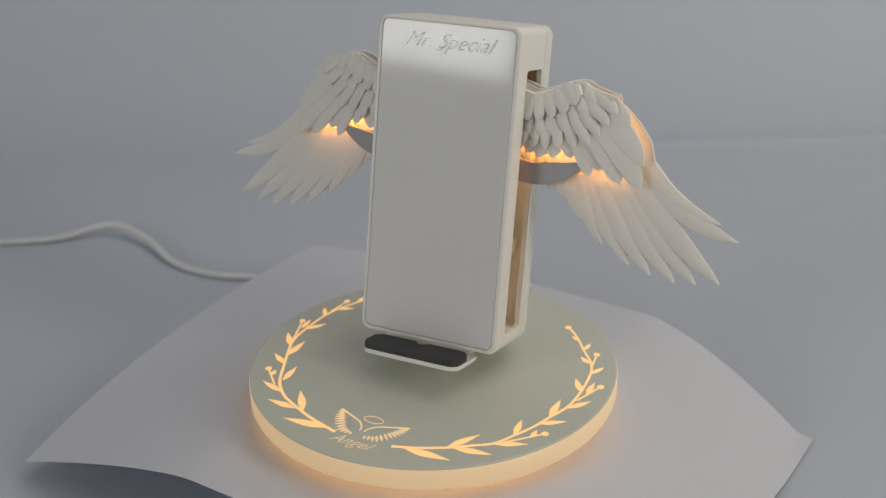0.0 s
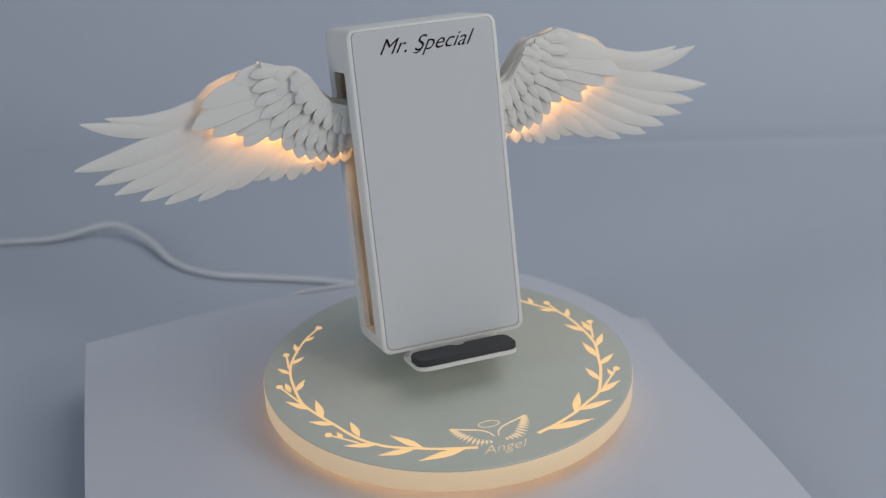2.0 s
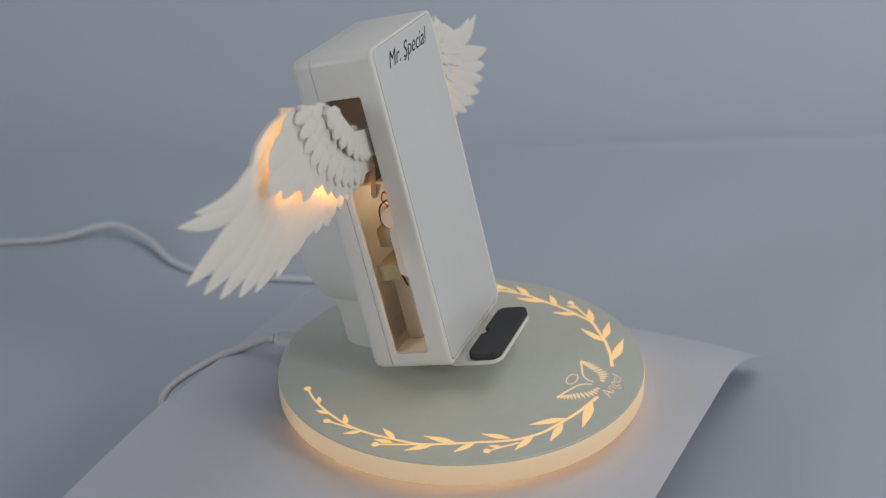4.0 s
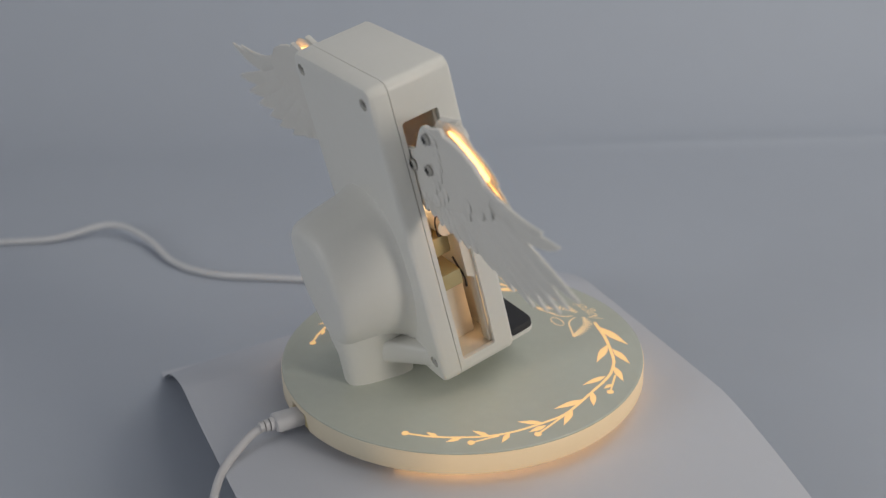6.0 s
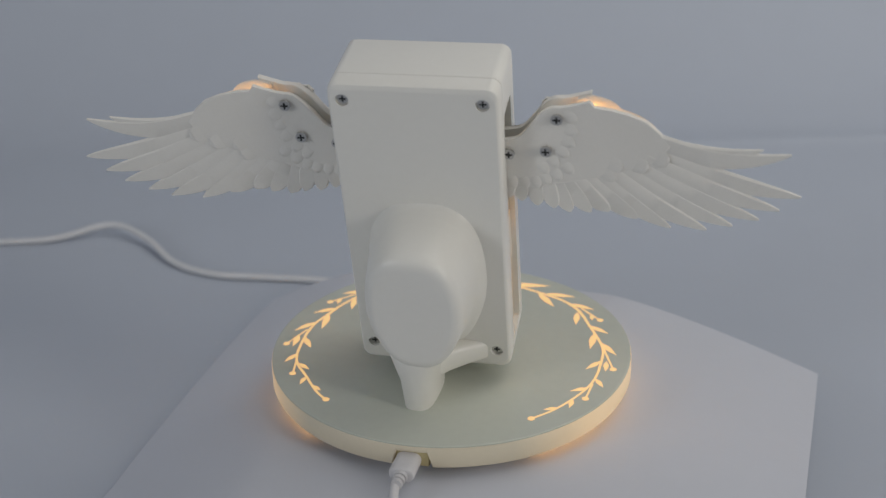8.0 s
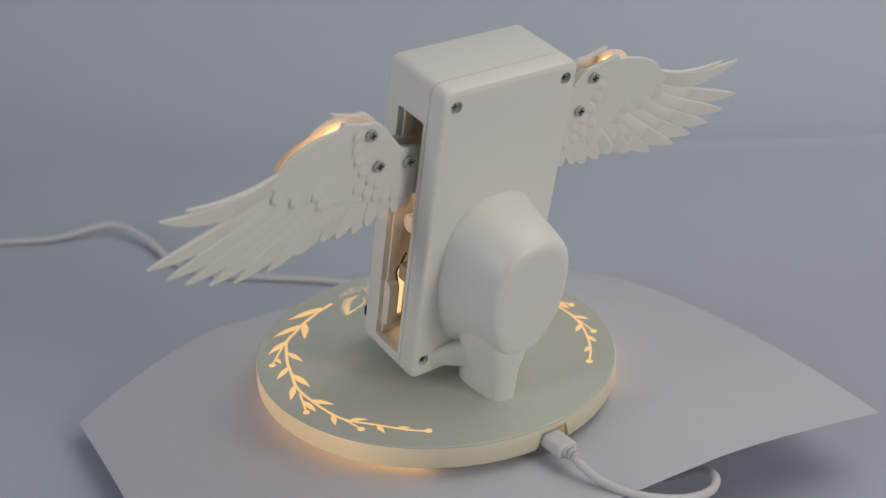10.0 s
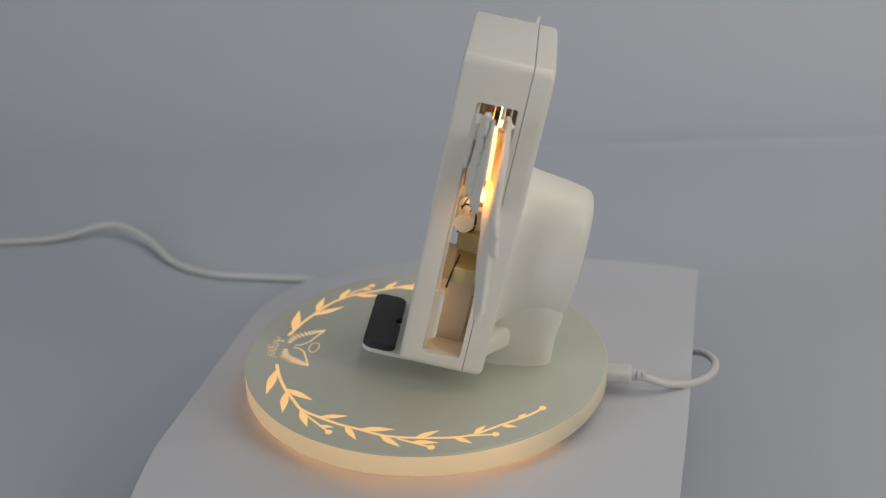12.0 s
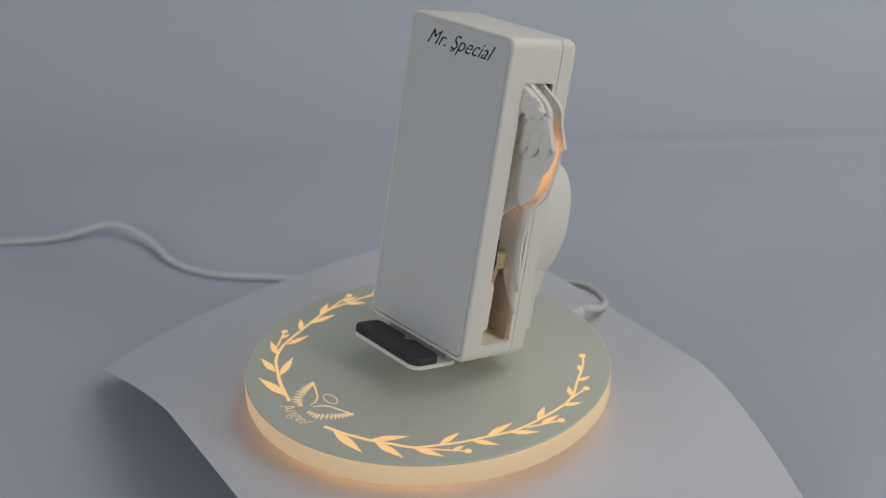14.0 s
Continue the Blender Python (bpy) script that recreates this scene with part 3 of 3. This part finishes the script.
def wing(s):
    lead = [(p.x, p.y) for p in spline([(x, z, 0) for x, z in LEADING], 5)]

    def moved(bm):
        bm.transform(Matrix.Translation(-HINGE))
        if s < 0:
            bm.transform(Matrix.Diagonal((-1, 1, 1, 1)))
        return bm
    back = lead + [(70, 127.6), (76, 127), (83, 125.4), (90, 122.6), (95, 118.0), (99, 112.5), (95, 106), (86, 101), (74, 96.5), (62, 93), (50, 89.5), (38, 87.5), (26, 87.5)]
    ob = part("wing", moved(slab(back, 20.6, 22.6, 0.4)), FEATHER, charger, "spread white plastic wing of layered feathers, lit from between its layers")
    front = lead + [(66, 122), (63, 112), (56, 102), (47, 93), (38, 89.5), (26, 89.5)]
    part("front_plate", moved(slab(front, 12.6, 15.2, 0.6)), FEATHER, ob)
    shoulder = [(26, 107), (33, 108), (39, 110), (44, 115.5), (48.5, 122), (53, 125), (56.5, 122.5), (55, 116), (50, 110), (44, 103.5), (38.5, 98.5), (33, 95.5), (26, 95)]
    part("shoulder", moved(slab(shoulder, 9.0, 13.2, 1.9)), FEATHER, ob, "smooth rounded shoulder")
    # wall between the two plates, set back from the leading edge
    rings = [[(x, y, z - k) for y, k in ((14.5, 4.6), (21, 4.6), (21, 6.0), (14.5, 6.0))] for x, z in lead[:-6]]
    part("edge_band", moved(loft(rings)), FEATHER, ob)
    for i, (x0, z0, x1, z1, w, bend, curl) in enumerate(PRIMARY):
        out = max(0, (x1 - 60) / 85)
        x1, z1 = x1 + 3.6 * out, z1 - (4.2 if i < 2 else 2.4) * out
        part("primary_feather", feather(s, (x0, z0), (x1, z1), w * 1.48, 22.3 - 0.12 * (i % 3), 2.2, bend, 3.0 if i < 8 else 4.0, 18, curl, 0.05, 0.68 if i < 8 else 0.5), FEATHER, ob)
    for i, (x0, z0, x1, z1, w, bend) in enumerate(COVERT):
        part("covert_feather", feather(s, (x0, z0), (x1, z1), w * 1.3, 15.8 - 0.2 * (i % 3), 1.4, bend, 3.8, 10, 0.0, 0.15), FEATHER, ob)
    for i, (x0, z0, x1, z1, w) in enumerate(SCALE_OUTER):
        part("scale_feather", feather(s, (x0, z0), (x1, z1), w * 0.88, 14.1 - 0.25 * (i % 2), 2.1, 0.3, 4.2, 10, 0.0, 0.16), FEATHER, ob)
    for i, (x0, z0, x1, z1, w) in enumerate(SCALE_MID):
        part("scale_feather", feather(s, (x0, z0), (x1, z1), w * 0.88, 13.4 - 0.25 * (i % 2), 2.0, 0.3, 4.2, 10, 0.0, 0.16), FEATHER, ob)
    for i, (x0, z0, x1, z1, w) in enumerate(SCALE_INNER):
        part("scale_feather", feather(s, (x0, z0), (x1, z1), w * 0.98, 10.6 - 0.15 * (i % 2), 1.9, 0.3, 4.0, 12, 0.0, 0.04, 0.45), FEATHER, ob)
    for i, (x0, z0, x1, z1, w) in enumerate(SCALE_TINY):
        part("scale_feather", feather(s, (x0, z0), (x1, z1), w * 0.52, 9.6 - 0.1 * (i % 2), 0.9, 0.2, 4.2, 10, 0.0, 0.10), FEATHER, ob)
    # low relief of feather tips on the back
    for x0, z0, x1, z1, w, *_ in COVERT[1:5] + SCALE_MID[:6] + SCALE_OUTER[5:]:
        d = Vector((x1 - x0, z1 - z0)).normalized() * 7.5
        part("tip_relief", feather(s, (x1 - d.x, z1 - d.y), (x1, z1), w * 0.9, 22.3, 0.3, 0, 4.0, 8, 0.0, 0.0, 0.6, 0.75), FEATHER, ob)
    # light strips between the layers
    for pts in ([(34, 88.8), (38, 88.7), (42, 88.8), (50, 90.5), (58, 95.5), (66, 100), (76, 103), (88, 105.5)], [(65, 125), (72, 123.2), (81, 119.6), (89, 114)]):
        way = [(p.x, p.y) for p in spline([(x, z, 0) for x, z in pts], 4)]
        b = loft([[(x, y, z + k) for y, k in ((16.6, 0), (17.8, 0), (17.8, 1.0), (16.6, 1.0))] for x, z in way])
        part("light_strip", moved(b), LED if pts[0][1] < 100 else LED_TOP, ob, "warm light strip")
    part("root_strip", moved(box(34, 46, 16.0, 19.6, 87.2, 88.0, 0.2)), LED_ROOT, ob, "warm light strip under the wing's root")
    for x, z in ((55.5, 122), (50.8, 107), (36, 104.5)):
        part("screw", moved(cylinder(2.3, 23.2, 24.3, x, z)), STEEL, ob, "steel cross-head screw")
        # cross is two thin dark bars, slot shade as colour
        part("slot_shade_bars", moved(box(x - 1.5, x + 1.5, 24.2, 24.45, z - 0.4, z + 0.4, bm=box(x - 0.4, x + 0.4, 24.2, 24.43, z - 1.5, z + 1.5))), SLOT_SHADE, ob)
    ob.matrix_basis = wing_pose(s, 0)
    return ob


wing_left, wing_right = wing(-1), wing(1)
PIVOT = Vector((36.0, 18.0, 104.5))


def link_pose(s, angle):
    """The curved link swings out of the slot while the wing folds, and back in at either end."""
    out = min(1.0, max(0.0, (-angle - 3) / 20)) * min(1.0, max(0.0, (angle + 62) / 22))
    m = UP_WING @ Matrix.Translation((s * PIVOT.x, PIVOT.y, PIVOT.z)) @ Matrix.Rotation(radians(-72 * (1 - out)) * s, 4, Vector((0, -1, 0)))
    m.translation *= 0.001
    return m


def wing_link(s):
    rings = []
    for i in range(25):
        t = radians(-112 + 74 * i / 24)
        r0 = 21.5 + 7.5 * max(0, (i - 12) / 12) ** 2
        rings.append([(s * r * math.cos(t), y, r * math.sin(t)) for r, y in ((r0, -2.2), (30.4, -2.2), (30.8, -1.8), (30.8, -0.4), (30.4, 0), (r0, 0))])
    ob = part("wing_link", loft(rings), LINK, charger, "grey curved link that swings the wing")
    ob.matrix_basis = link_pose(s, 0)
    return ob


link_left, link_right = wing_link(-1), wing_link(1)

# ---- cables ----


def power_plug():
    b = loft([[(-4 + x, y, -7.4 + z) for x, z in rounded(5.4 * k, 3.3 * k, 3.0 * k)] for y, k in ((72, 0.97), (84.5, 1), (85.6, 0.93), (86, 0.8))])
    ob = part("power_cord", tube([(-4, 86, -7.4), (-3.6, 94, -9), (-6.5, 103, -13), (-15, 114.5, -17), (-30, 123.5, -20.5), (-45, 126, -22.5), (-56, 120.5, -24), (-61.5, 110, -27.5), (-64.5, 96, -38), (-65, 80, -50), (-65, 62, -57.4)], 1.9, 8, 12), CABLE)
    part("plug", b, CABLE, ob, "white moulded plug")
    for y, r in ((87.0, 3.0), (89.4, 2.7), (91.6, 2.4)):
        part("strain_relief", loft([[(-4 + r * math.cos(2 * math.pi * k / 16), yy, -7.4 + r * math.sin(2 * math.pi * k / 16)) for k in range(16)] for yy in (y - 0.9, y + 0.9)]), CABLE, ob)
    return tagged(ob, "white power cord with moulded plug in the base's socket", "cable")


cord = power_plug()
Z = TABLE + 2.2
tagged(part("cable", tube([(-460, 258, Z), (-298, 266, Z), (-260, 268, Z + 1), (-225, 279, Z + 5), (-197, 259, Z + 3), (-173, 227, Z), (-144, 208, Z), (-108, 201, Z), (-65, 192, Z), (-20, 170, Z), (10, 130, Z)], 2.2, 10, 12), FAR_CABLE),
       "pale grey cable lying curved on the backdrop sheet", "cable")

# ---- what moves ----
TURN = [(0.0, -30.0), (0.5, -18.9), (1.0, -7.3), (1.5, 4.4), (2.0, 16.6), (2.5, 28.4), (3.0, 40.3), (3.2, 45.1), (3.9, 63.0), (4.6, 82.0), (5.3, 100.1), (5.5, 105.1), (6.0, 117.0), (6.5, 128.6),
        (7.0, 140.5), (7.5, 152.3), (8.0, 164.6), (8.2, 169.4), (9.0, 188.6), (9.6, 203.4), (10.3, 220.5), (10.5, 225.5), (11.0, 237.5), (11.5, 249.0), (12.0, 260.6), (12.5, 271.9), (13.0, 283.1), (13.5, 294.3), (14.0, 305.3)]
FOLD = [(0.0, -31.2), (0.1, -22.5), (0.2, -14.5), (0.3, -8.0), (0.4, -3.6), (0.5, -1.2), (0.7, 0.0), (6.0, 0.0), (12.3, 0.0), (12.5, -2.0), (12.7, -9.0), (12.9, -20.5), (13.0, -28.0), (13.2, -46.0),
        (13.4, -63.0), (13.6, -77.0), (13.8, -83.5), (14.0, -85.0)]


def motions():
    for thing in (charger, paper, turntable, cord):
        walk(thing, [(t, pose(-0.0005, 0, 0, 0, 0, a)) for t, a in TURN])
    walk(wing_right, [(t, wing_pose(1, a)) for t, a in FOLD])
    walk(wing_left, [(t, wing_pose(-1, a)) for t, a in FOLD])
    walk(link_right, [(t, link_pose(1, a)) for t, a in FOLD])
    walk(link_left, [(t, link_pose(-1, a)) for t, a in FOLD])


motions()
